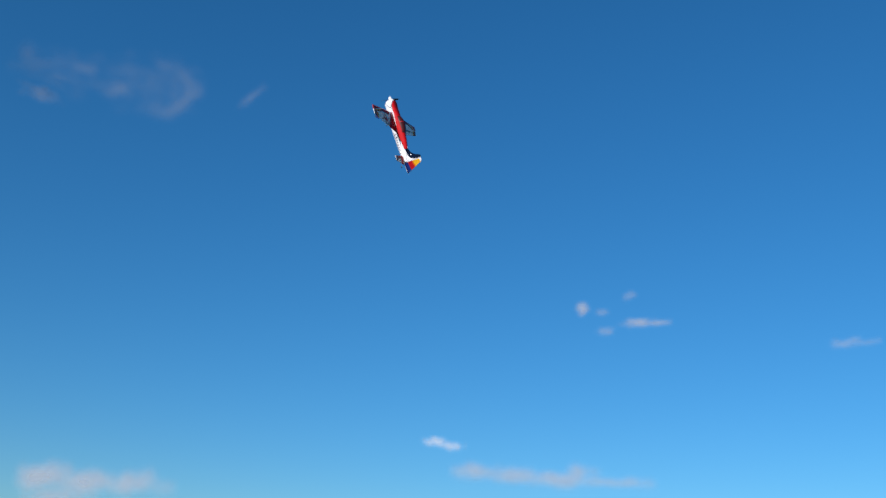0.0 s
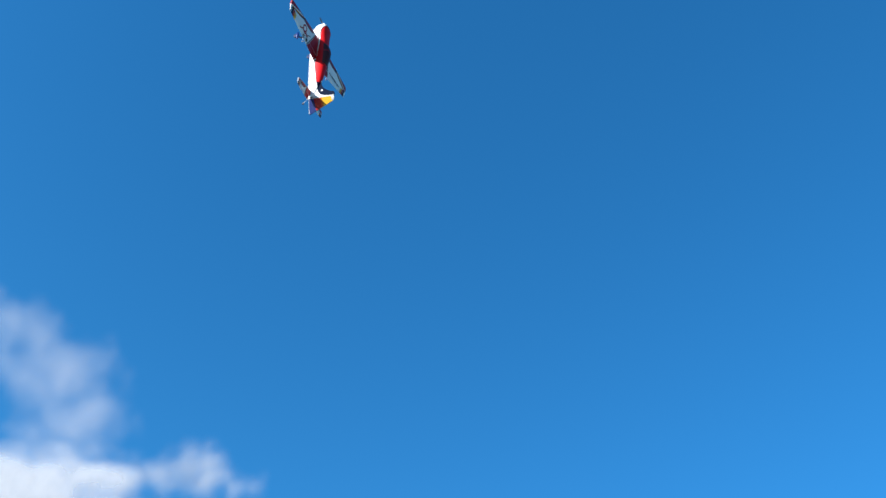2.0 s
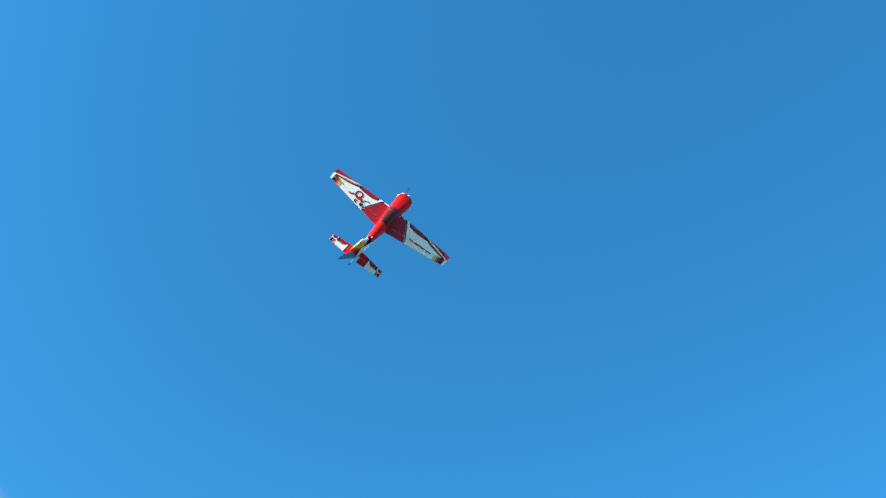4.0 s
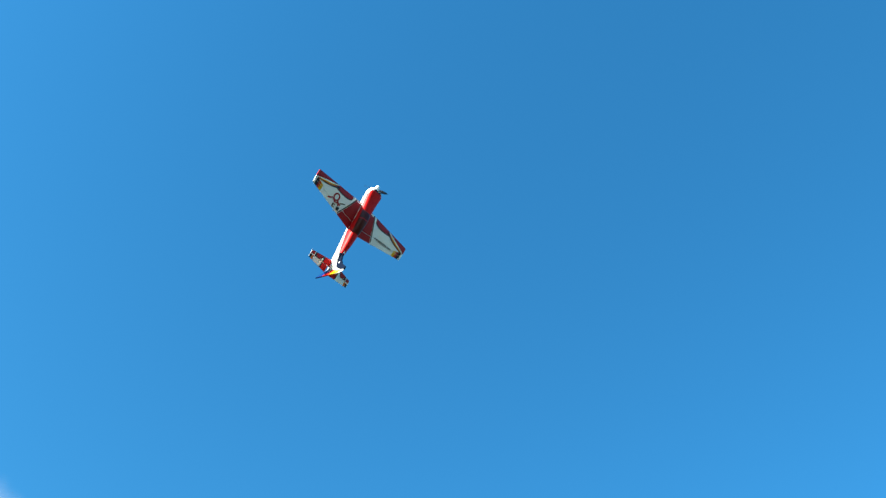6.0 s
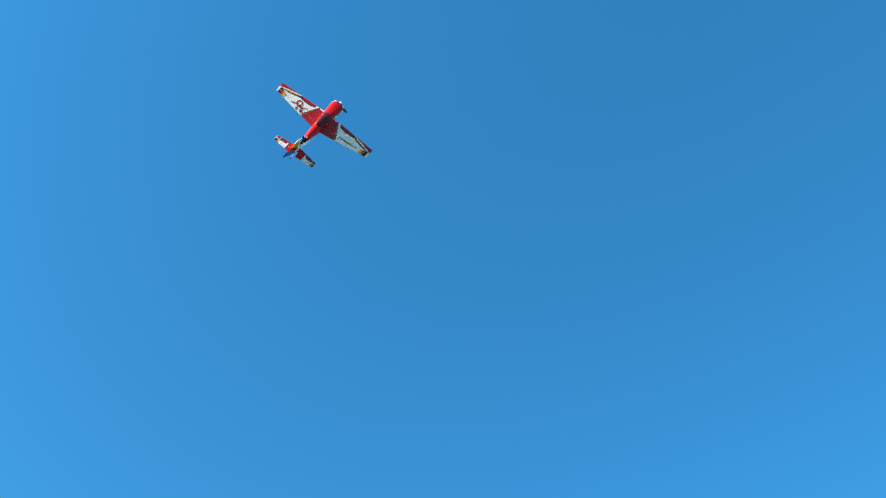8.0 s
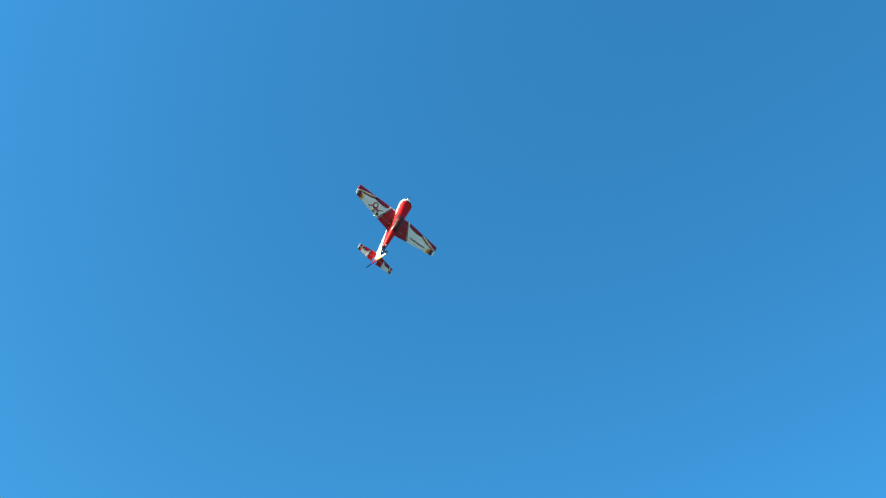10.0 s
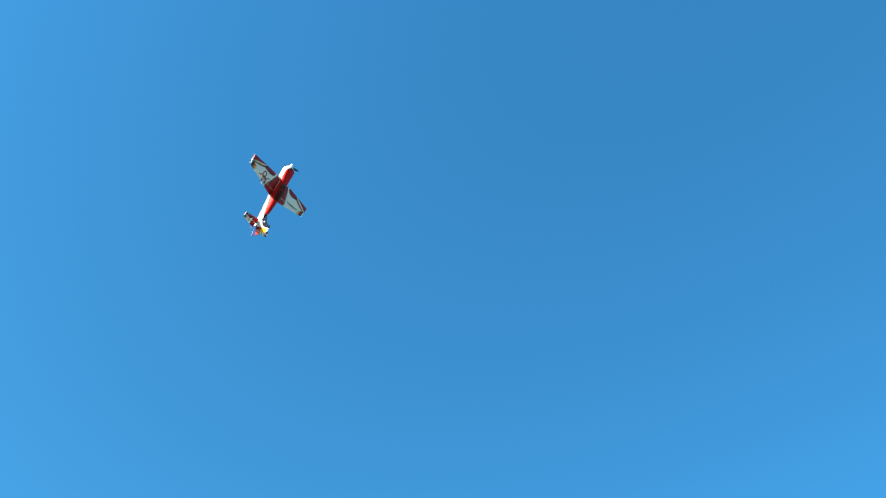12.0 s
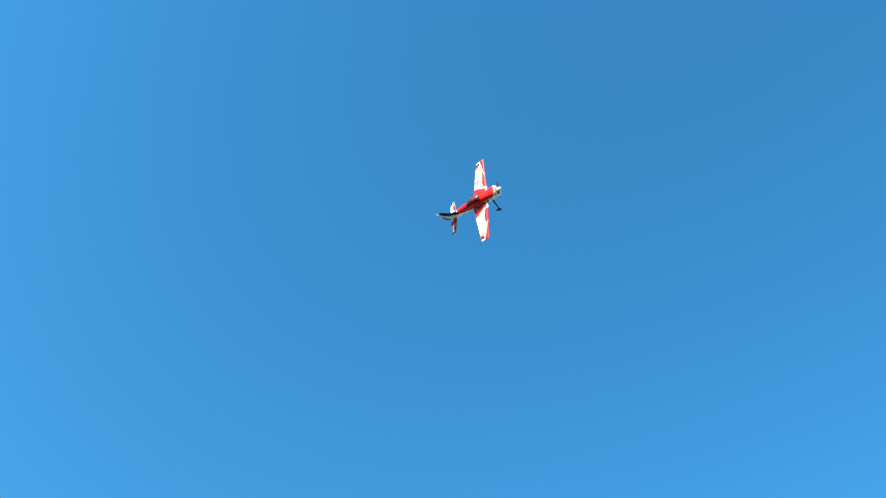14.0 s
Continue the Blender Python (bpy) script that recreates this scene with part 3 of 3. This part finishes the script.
def mark_wings(left, right):
    """Emblem on the left wing as plain shapes, two lines of unreadable script on the right wing as bars."""
    t = 0.12
    cx, cy = -0.096, 0.318
    ring = [(cx + 0.034 * math.cos(a * math.tau / 20), cy + 0.028 * math.sin(a * math.tau / 20)) for a in range(21)]
    stroke("emblem_ring", wing_edges, t, ring, 0.015, CRIMSON, left)
    stroke("emblem_stroke", wing_edges, t, [(-0.120, 0.345), (-0.146, 0.312), (-0.134, 0.272), (-0.142, 0.245)], 0.015, CRIMSON, left)
    stroke("emblem_stroke", wing_edges, t, [(-0.118, 0.290), (-0.140, 0.270), (-0.158, 0.262)], 0.015, CRIMSON, left)
    stroke("emblem_stroke", wing_edges, t, [(-0.150, 0.398), (-0.140, 0.372), (-0.122, 0.350)], 0.013, CRIMSON, left)
    stroke("emblem_stroke", wing_edges, t, [(-0.128, 0.258), (-0.110, 0.232), (-0.100, 0.208)], 0.009, BLACK, left)
    aileron = left.children[0]
    for y0, second in ((0.305, 0.002), (0.252, -0.016)):
        stroke("emblem_bar", wing_edges, t, [(-0.167, y0 + 0.016), (-0.167, y0 - 0.016)], 0.009, BLACK, aileron)
        stroke("emblem_bar", wing_edges, t, [(-0.1785, y0 + 0.016), (-0.1785, y0 + second)], 0.013, BLACK, aileron)
        stroke("emblem_bar", wing_edges, t, [(-0.1910, y0 + 0.012), (-0.1910, y0 - 0.016)], 0.011, BLACK, aileron)
    random.seed(5)
    y = -0.240
    while y > -0.450:
        w = random.uniform(0.007, 0.015)
        x = -0.142 - 0.10 * (y + 0.240)
        stroke("script_bar", wing_edges, t, [(x, y), (x - 0.1 * w, y - w)], random.uniform(0.011, 0.017), BLACK, right)
        y -= w + random.choice((0.004, 0.005, 0.011))
    stroke("underline", wing_edges, t, [(-0.153, -0.265), (-0.137, -0.44)], 0.0025, BLACK, right)


def build_tailplane(side, plane):
    t, s = 0.08, side
    tail = panel("stabilizer", tail_edges, t, 0.008 * s, 0.246 * s, 0.0, 0.50, WHITE, plane, 6)
    tagged(tail, "white tailplane half with red and black trim")
    elev = panel("elevator", tail_edges, t, 0.03 * s, 0.245 * s, 0.52, 1.0, WHITE, tail, 6)
    for ob, lo, hi in ((tail, 0.0, 0.498), (elev, 0.522, 0.999)):
        decal("root_trim", tail_edges, t, (0.014 if lo == 0 else 0.032) * s, 0.092 * s, lambda q: lo, lambda q: hi, RED, ob, "red root trim", 6)
        decal("border", tail_edges, t, 0.092 * s, 0.103 * s, lambda q: lo, lambda q: hi, BLACK, ob, "", 3)
    decal("swoosh", tail_edges, t, 0.105 * s, 0.185 * s, lambda q: 0.002, lambda q: 0.02 + 0.46 * math.sin(q * 2.6), CRIMSON, tail, "dark red swoosh", 12)
    decal("swoosh_edge", tail_edges, t, 0.105 * s, 0.19 * s, lambda q: 0.03 + 0.46 * math.sin(q * 2.6), lambda q: min(0.497, 0.13 + 0.46 * math.sin(q * 2.6)), BLACK, tail, "", 12)
    decal("tip_trim", tail_edges, t, 0.205 * s, 0.242 * s, lambda q: 0.002, lambda q: 0.40, CRIMSON, tail, "", 6)
    decal("black_stripe", tail_edges, t, 0.180 * s, 0.198 * s, lambda q: 0.002, lambda q: 0.495, BLACK, tail, "", 6)
    decal("black_patch", tail_edges, t, 0.222 * s, 0.242 * s, lambda q: 0.53, lambda q: 0.998, BLACK, elev, "", 6)
    decal("orange_patch", tail_edges, t, 0.202 * s, 0.220 * s, lambda q: 0.53, lambda q: 0.998, ORANGE, elev, "", 6)
    return tail


def build_fuselage(plane):
    bm = bmesh.new()
    xs = [0.235, 0.232, 0.225, 0.21, 0.19, 0.16, 0.13] + [0.10 - 0.0315 * i for i in range(26)] + [-0.703]
    grid_faces(bm, [[skin(x, a * 10) for a in range(36)] for x in xs], True, True)
    body = part("fuselage", bm, WHITE, plane, "white foam fuselage with a red top and dark lettering bars")
    # red deck: wide over the cowl, waisted behind the canopy
    skin_patch("red_deck", 0.203, 0.015, lambda q: 70 - 58 * min(1, q * 2.6) ** 0.5, lambda q: 110 + 58 * min(1, q * 2.6) ** 0.5, RED, body, "bright red upper deck", m=20)
    skin_patch("red_deck", 0.015, -0.245, lambda q: 12 - 9 * q, lambda q: 168 + 9 * q, RED, body, m=20)
    skin_patch("red_deck", -0.245, -0.52, lambda q: 3 + 24 * q * q, lambda q: 177 - 24 * q * q, RED, body, m=20)
    # dark line along the edge of the rear deck
    skin_patch("deck_border", -0.245, -0.515, lambda q: 24 * q * q, lambda q: 3 + 24 * q * q, BLACK, body, out=0.0012, m=2)
    skin_patch("deck_border", -0.245, -0.515, lambda q: 177 - 24 * q * q, lambda q: 180 - 24 * q * q, BLACK, body, out=0.0012, m=2)
    skin_patch("navy_deck", -0.52, -0.60, lambda q: 27 + 49 * q, lambda q: 153 - 49 * q, NAVY, body, "navy deck before the fin", n=8)
    for a in (8, 172):
        skin_patch("pin_stripe", 0.13, 0.05, lambda q: a - 1.3, lambda q: a + 1.3, BLACK, body, out=0.0013, m=2)
    # dark red flank under the wing root
    for lo, hi in ((-7, 4), (176, 187)):
        skin_patch("flank_trim", 0.045, -0.23, lambda q: lo, lambda q: hi, CRIMSON, body, n=12, m=5, out=0.0012)
    # unreadable lettering on both flanks, as bars
    random.seed(11)
    for base in (-9, 189):
        x = -0.275
        while x > -0.54:
            w = random.uniform(0.012, 0.022)
            skin_patch("lettering_bar", x, x - w, lambda q: base - 6, lambda q: base + 6, BLACK, body, out=0.0012, n=2, m=2)
            x -= w + random.uniform(0.016, 0.026)
        for drop, thick in ((17, 1.6), (25, 2.6)):
            middle = base + (-drop if base < 90 else drop)
            skin_patch("pin_stripe", -0.25, -0.64, lambda q: middle - thick, lambda q: middle + thick, BLACK, body, out=0.0012, m=2)
    # cowl openings: solid black bulges carry the darkness of their hollows
    for y in (-0.024, 0.024):
        bm = bmesh.new()
        ball(bm, (0.233, y * 1.35, -0.008), 0.021, (0.42, 1, 1.15))
        part("air_intake", bm, BLACK, body)
    skin_patch("deck_edge", 0.224, 0.2035, lambda q: 74 - 22 * q, lambda q: 106 + 22 * q, BLACK, body, "dark front edge of the red deck", n=6)
    for lo, sign in ((66, -1), (114, 1)):
        skin_patch("deck_edge", 0.2035, 0.115, lambda q: lo + sign * (4 + 54 * min(1, q * 1.35) ** 0.5), lambda q: lo + sign * (0 + 51 * min(1, q * 1.35) ** 0.5), BLACK, body, n=12, m=3, out=0.0013)
        skin_patch("cowl_line", 0.212, 0.10, lambda q: (90 + sign * (122 - 40 * q)), lambda q: (90 + sign * (125 - 40 * q)), BLACK, body, "thin dark line along the cowl", n=12, m=2, out=0.0013)
    # dark gap behind the spinner: its shade is put in as a solid black disc
    bm = bmesh.new()
    grid_faces(bm, [[(x, rad * math.cos(a * math.tau / 24), rad * math.sin(a * math.tau / 24)) for a in range(24)] for x, rad in ((0.2345, 0.034), (0.2372, 0.034), (0.2390, 0.031), (0.2390, 0.010))], True, True)
    part("cowl_ring", bm, BLACK, body, "black disc standing in for the dark gap behind the spinner")
    # canopy
    bm = bmesh.new()
    rings = []
    for k in range(25):
        q = k / 24
        x = -0.035 - 0.255 * q
        rise = 0.030 * math.sin(math.pi * min(1, q) ** 0.8) ** 0.75
        ring = []
        for i in range(17):
            a = 42 + 96 * i / 16
            p = skin(x, a, 0.0018)
            p.z += rise * math.sin(math.pi * i / 16) ** 0.75
            ring.append(p)
        rings.append(ring)
    grid_faces(bm, rings)
    canopy = part("canopy", bm, CANOPY, plane, "smoked dark brown bubble canopy")
    bm = bmesh.new()
    rings = []
    for k in range(17):
        a = 42 + 96 * k / 16
        ring = []
        for x in (-0.125, -0.1365):
            q = (-0.035 - x) / 0.255
            p = skin(x, a, 0.0034)
            p.z += 0.030 * math.sin(math.pi * q ** 0.8) ** 0.75 * math.sin(math.pi * k / 16) ** 0.75
            ring.append(p)
        rings.append(ring)
    grid_faces(bm, rings)
    part("canopy_frame", bm, CRIMSON, canopy, "dark red canopy bow")
    return body


def fan(name, corners, material, parent, thick, label=""):
    """A flat band on both sides of the fin or rudder: corners (x, z) in order."""
    for side in (-1, 1):
        bm = bmesh.new()
        bm.faces.new([bm.verts.new((x, side * thick, z)) for x, z in corners])
        part(name, bm, material, parent, label, smooth=False)


def build_fin(plane):
    t = 0.0055
    bm = bmesh.new()
    plate(bm, [(-0.46, 0.090), (-0.535, 0.094), (-0.590, 0.122), (-0.630, 0.165), (-0.654, 0.212), (-0.667, 0.244), (-0.692, 0.252), (-0.708, 0.250), (-0.698, -0.004), (-0.66, -0.010), (-0.60, 0.02)], t)
    fin = part("fin", bm, WHITE, plane, "white fin with a navy front and a white dot")
    bm = bmesh.new()
    front = [(-0.486, 0.088), (-0.534, 0.0965), (-0.588, 0.1245), (-0.628, 0.167), (-0.652, 0.2135), (-0.665, 0.246), (-0.690, 0.2545), (-0.7025, 0.252), (-0.702, 0.205), (-0.692, 0.152), (-0.668, 0.106), (-0.628, 0.076), (-0.56, 0.064)]
    grid_faces(bm, [[(x, y, z) for x, z in front] for y in (-t - 0.0008, t + 0.0008)], True, True)
    part("navy_trim", bm, NAVY, fin, "navy front of the fin", smooth=False)
    fan("white_dot", [(-0.622 + 0.009 * math.cos(a * math.tau / 14), 0.118 + 0.009 * math.sin(a * math.tau / 14)) for a in range(14)], WHITE, fin, t + 0.0016, "white round dot")
    # rudder, in its own space: the hinge foot is the origin
    foot = Vector((-0.700, 0, -0.008))
    bm = bmesh.new()
    shape = [(-0.010, 0.253), (-0.018, 0.259), (-0.044, 0.257), (-0.060, 0.247), (-0.108, 0.115), (-0.150, 0.010), (-0.143, -0.002), (-0.001, 0.0), (-0.006, 0.122)]
    plate(bm, shape, 0.0045)
    rudder = part("rudder", bm, WHITE, fin, "large rudder with white, yellow, red and blue bands")
    rudder.location = foot
    k = 0.0052
    def hinge_at(z):
        return (-0.010 * z / 0.244 - 0.003, z)

    def tail_at(z):
        return (-0.148 + 0.089 * (z - 0.010) / 0.228, z)
    edges = [(0.002, 0.003), (0.055, 0.072), (0.115, 0.132), (0.132, 0.152), (0.226, 0.240)]
    for name, paint, (h0, t0), (h1, t1) in zip(("blue_band", "red_band", "orange_band", "yellow_band"), (BLUE, BAND_RED, ORANGE, YELLOW), edges, edges[1:]):
        bm = bmesh.new()
        loop = [hinge_at(h0), (tail_at(t0)[0] - 0.003, t0), (tail_at(t1)[0] - 0.003, t1), hinge_at(h1)]
        grid_faces(bm, [[(x, y, z) for x, z in loop] for y in (-k, k)], True, True)
        part(name, bm, paint, rudder, name.replace("_", " "), smooth=False)
    bm = bmesh.new()
    plate(bm, [(-0.690, 0.018), (-0.702, 0.018), (-0.706, 0.045), (-0.700, 0.047)], 0.001)
    bmesh.ops.translate(bm, verts=bm.verts, vec=(0, 0.014, -0.008))
    part("control_horn", bm, BLACK, fin)
    return rudder


def build_gear(plane):
    for s in (-1, 1):
        bm = bmesh.new()
        pts = [(0.052, 0.035 * s, -0.074), (0.050, 0.060 * s, -0.096), (0.045, 0.105 * s, -0.154), (0.043, 0.130 * s, -0.184)]
        rings = []
        for i, (x, y, z) in enumerate(pts):
            w = 0.017 - 0.0028 * i
            rings.append([(x + w, y, z), (x + w * 0.6, y - 0.002 * s, z - 0.003), (x - w * 0.6, y - 0.002 * s, z - 0.003), (x - w, y, z), (x - w * 0.6, y + 0.002 * s, z + 0.003), (x + w * 0.6, y + 0.002 * s, z + 0.003)])
        grid_faces(bm, rings, True, True)
        leg = part("gear_leg", bm, CARBON, plane, "dark carbon landing gear leg")
        bm = bmesh.new()
        rings = []
        for a in range(24):
            c, d = math.cos(a * math.tau / 24), math.sin(a * math.tau / 24)
            rings.append([(0.042 + c * (0.019 + 0.008 * math.cos(b * math.tau / 8)), 0.143 * s + 0.009 * math.sin(b * math.tau / 8), -0.190 + d * (0.019 + 0.008 * math.cos(b * math.tau / 8))) for b in range(8)])
        grid_faces(bm, rings + [rings[0]], True)
        bmesh.ops.remove_doubles(bm, verts=bm.verts, dist=1e-5)
        wheel = part("wheel", bm, RUBBER, leg, "small black rubber wheel")
        bm = bmesh.new()
        rings = []
        for k in range(15):
            q = k / 14
            r = math.sin(math.pi * q ** 0.72) ** 0.7 + 0.02      # blunt nose, drawn-out tail
            x = 0.086 - 0.100 * q
            rings.append([(x, 0.143 * s + 0.0135 * r * math.cos(b * math.tau / 14), -0.181 + 0.019 * r * math.sin(b * math.tau / 14) + 0.006 * q) for b in range(14)])
        grid_faces(bm, rings, True, True)
        part("wheel_pant", bm, PANT, leg, "dark blue teardrop wheel pant")
        bm = bmesh.new()
        tube(bm, [(0.042, 0.136 * s, -0.190), (0.042, 0.150 * s, -0.190)], 0.014, 14)
        part("hub", bm, BLUE, leg, "dark blue wheel hub")
    # tail wheel
    bm = bmesh.new()
    tube(bm, [(-0.68, 0, -0.016), (-0.72, 0, -0.045), (-0.740, 0, -0.060)], 0.002, 6)
    wire = part("tail_wire", bm, METAL, plane, "thin steel tail wheel wire")
    bm = bmesh.new()
    tube(bm, [(-0.740, -0.004, -0.060), (-0.740, 0.004, -0.060)], 0.011, 14)
    part("tail_wheel", bm, RUBBER, wire)


def build_propeller(plane):
    hub = new("propeller", None)
    hub.parent = plane
    hub.location = (0.245, 0, 0.0)
    bm = bmesh.new()
    rings = []
    for k in range(13):
        q = k / 12
        r = 0.026 * math.sqrt(max(0.0, 1 - q * q)) ** 0.9 + 0.0004
        rings.append([(0.062 * q - 0.004, r * math.cos(a * math.tau / 18), r * math.sin(a * math.tau / 18)) for a in range(18)])
    grid_faces(bm, rings, True, True)
    part("spinner", bm, WHITE, hub, "glossy white pointed spinner")
    for s in (-1, 1):
        bm = bmesh.new()
        rings = []
        for k in range(12):
            q = k / 11
            r = 0.012 + 0.118 * q
            chord = 0.006 + 0.009 * math.sin(math.pi * min(1, q * 0.9 + 0.12)) - 0.008 * max(0, q - 0.85) / 0.15
            tw = radians(62 - 44 * q)
            ring = []
            for b in range(8):
                u, v = chord * math.cos(b * math.tau / 8), 0.0016 * math.sin(b * math.tau / 8)
                ring.append((0.006 + s * 0 + u * math.sin(tw) + v * math.cos(tw), s * (u * math.cos(tw) - v * math.sin(tw)), s * r))
            rings.append(ring)
        grid_faces(bm, rings, True, True)
        part("blade", bm, CARBON, hub, "dark propeller blade")
    return hub


def build_plane():
    plane = new("model_aeroplane")
    tagged(plane, "white and red radio-controlled aerobatic model aeroplane with smoked canopy, flying", "model aeroplane")
    build_fuselage(plane)
    left, right = build_wing(1, plane), build_wing(-1, plane)
    mark_wings(left, right)
    build_tailplane(1, plane)
    build_tailplane(-1, plane)
    rudder = build_fin(plane)
    build_gear(plane)
    return plane, rudder, build_propeller(plane)


build_ground()
build_clouds()
PLANE, RUDDER, PROPELLER = build_plane()


def motions():
    walk(PLANE, [
    (0.0, pose(3.123, 11.101, 8.188, -49.66, -71.97, -178.43)),
    (0.2, pose(2.033, 11.358, 8.915, -38.92, -77.73, -179.80)),
    (0.5, pose(0.411, 11.340, 9.856, 32.37, -85.04, 123.49)),
    (0.8, pose(-0.604, 11.323, 10.618, 47.93, -88.20, 118.66)),
    (1.0, pose(-1.252, 11.383, 11.258, -179.46, -86.73, -3.56)),
    (1.2, pose(-1.662, 10.089, 10.769, -156.67, -85.21, -21.22)),
    (1.5, pose(-2.125, 7.940, 10.781, -115.31, -72.31, -67.42)),
    (1.8, pose(-1.872, 6.250, 10.314, -106.19, -70.34, -87.59)),
    (2.0, pose(-1.874, 4.768, 9.531, -95.50, -75.38, -105.96)),
    (2.3, pose(-1.678, 3.619, 8.950, 176.61, -87.68, -29.34)),
    (2.5, pose(-1.266, 3.169, 8.754, 121.30, -82.51, 18.06)),
    (2.8, pose(-0.993, 3.696, 8.493, 101.19, -79.60, 27.71)),
    (3.0, pose(-1.028, 3.670, 8.238, 111.83, -81.06, 11.32)),
    (5.5, pose(-0.799, 4.084, 9.441, 157.50, -60.62, -40.85)),
    (5.7, pose(-0.741, 4.201, 9.110, 174.36, -57.55, -50.35)),
    (6.0, pose(-1.426, 4.202, 9.411, -155.82, -54.64, -65.84)),
    (6.2, pose(-1.232, 3.953, 9.654, -139.46, -47.29, -72.26)),
    (6.5, pose(-1.165, 4.147, 9.954, -121.93, -35.48, -66.98)),
    (6.8, pose(-1.275, 3.842, 9.835, -113.82, -33.61, -61.64)),
    (7.0, pose(-1.568, 3.743, 10.362, -117.92, -35.10, -61.79)),
    (7.2, pose(-1.523, 3.678, 10.567, -125.90, -47.00, -69.76)),
    (7.5, pose(-1.692, 3.714, 10.641, -143.98, -64.55, -78.17)),
    (7.8, pose(-1.969, 3.809, 10.900, -174.39, -70.67, -63.37)),
    (8.0, pose(-2.133, 3.881, 11.075, 164.33, -68.80, -50.29)),
    (10.3, pose(-1.159, 5.273, 11.655, -158.79, -59.44, -72.04)),
    (10.5, pose(-1.504, 5.396, 11.772, -154.57, -55.21, -71.29)),
    (10.8, pose(-1.582, 5.533, 11.962, -148.93, -46.97, -72.82)),
    (11.0, pose(-1.598, 5.682, 12.047, -147.74, -46.44, -74.79)),
    (11.3, pose(-2.073, 5.581, 12.290, -140.70, -44.36, -75.52)),
    (11.5, pose(-2.253, 5.266, 12.488, -139.22, -44.33, -73.82)),
    (11.8, pose(-2.534, 5.380, 12.685, -137.66, -47.12, -72.71)),
    (12.0, pose(-2.996, 5.490, 12.734, -135.50, -49.93, -71.59)),
    (12.2, pose(-2.067, 5.558, 13.012, -142.07, -48.79, -66.30)),
    (12.5, pose(-1.375, 5.110, 13.292, -145.39, -44.73, -63.15)),
    (12.8, pose(-0.825, 5.240, 13.574, -148.49, -36.52, -56.63)),
    (13.0, pose(-0.365, 5.662, 13.689, -150.91, -22.46, -52.16)),
    (13.2, pose(0.175, 5.562, 13.778, -150.35, -2.60, -49.47)),
    (13.5, pose(0.013, 5.449, 13.522, -159.41, 17.27, -49.41)),
    (13.7, pose(-0.001, 5.256, 13.495, 174.88, 19.76, -52.65)),
    (13.8, pose(-0.151, 5.333, 13.406, 157.84, 19.13, -54.54)),
    (13.9, pose(-0.089, 5.295, 13.117, 137.53, 19.79, -57.59)),
    (14.0, pose(-0.167, 5.234, 13.110, 122.36, 19.25, -55.42)),
    ])
    # rudder swings about its raked hinge: seconds and degrees to the left
    hinge = Vector((-0.010, 0, 0.244)).normalized()
    swing = [(0.0, -14), (0.2, -6), (0.5, 10), (1.0, -2), (1.5, -6), (1.8, -10), (2.0, -24), (2.3, -14), (2.5, -6), (2.8, 12), (3.0, 22), (5.5, 37), (6.0, 26), (6.2, 12), (6.5, 2), (6.8, -24), (7.0, -26),
             (7.2, -16), (7.5, -4), (7.8, 8), (8.0, 20), (10.3, 16), (10.5, 14), (10.8, 2), (11.0, 8), (11.5, 4), (11.8, 0), (12.0, -12), (12.2, -12), (12.5, 8), (12.8, 10), (13.0, 22),
             (13.2, 16), (13.5, 13), (13.8, 20), (14.0, 20)]
    walk(RUDDER, [(t, Matrix.Translation((-0.700, 0, -0.008)) @ Matrix.Rotation(radians(-a), 4, hinge)) for t, a in swing])
    # propeller turns steadily about the nose axis
    walk(PROPELLER, [(k / 30, pose(0.245, 0, 0, 82 * k + 40)) for k in range(421)])


motions()
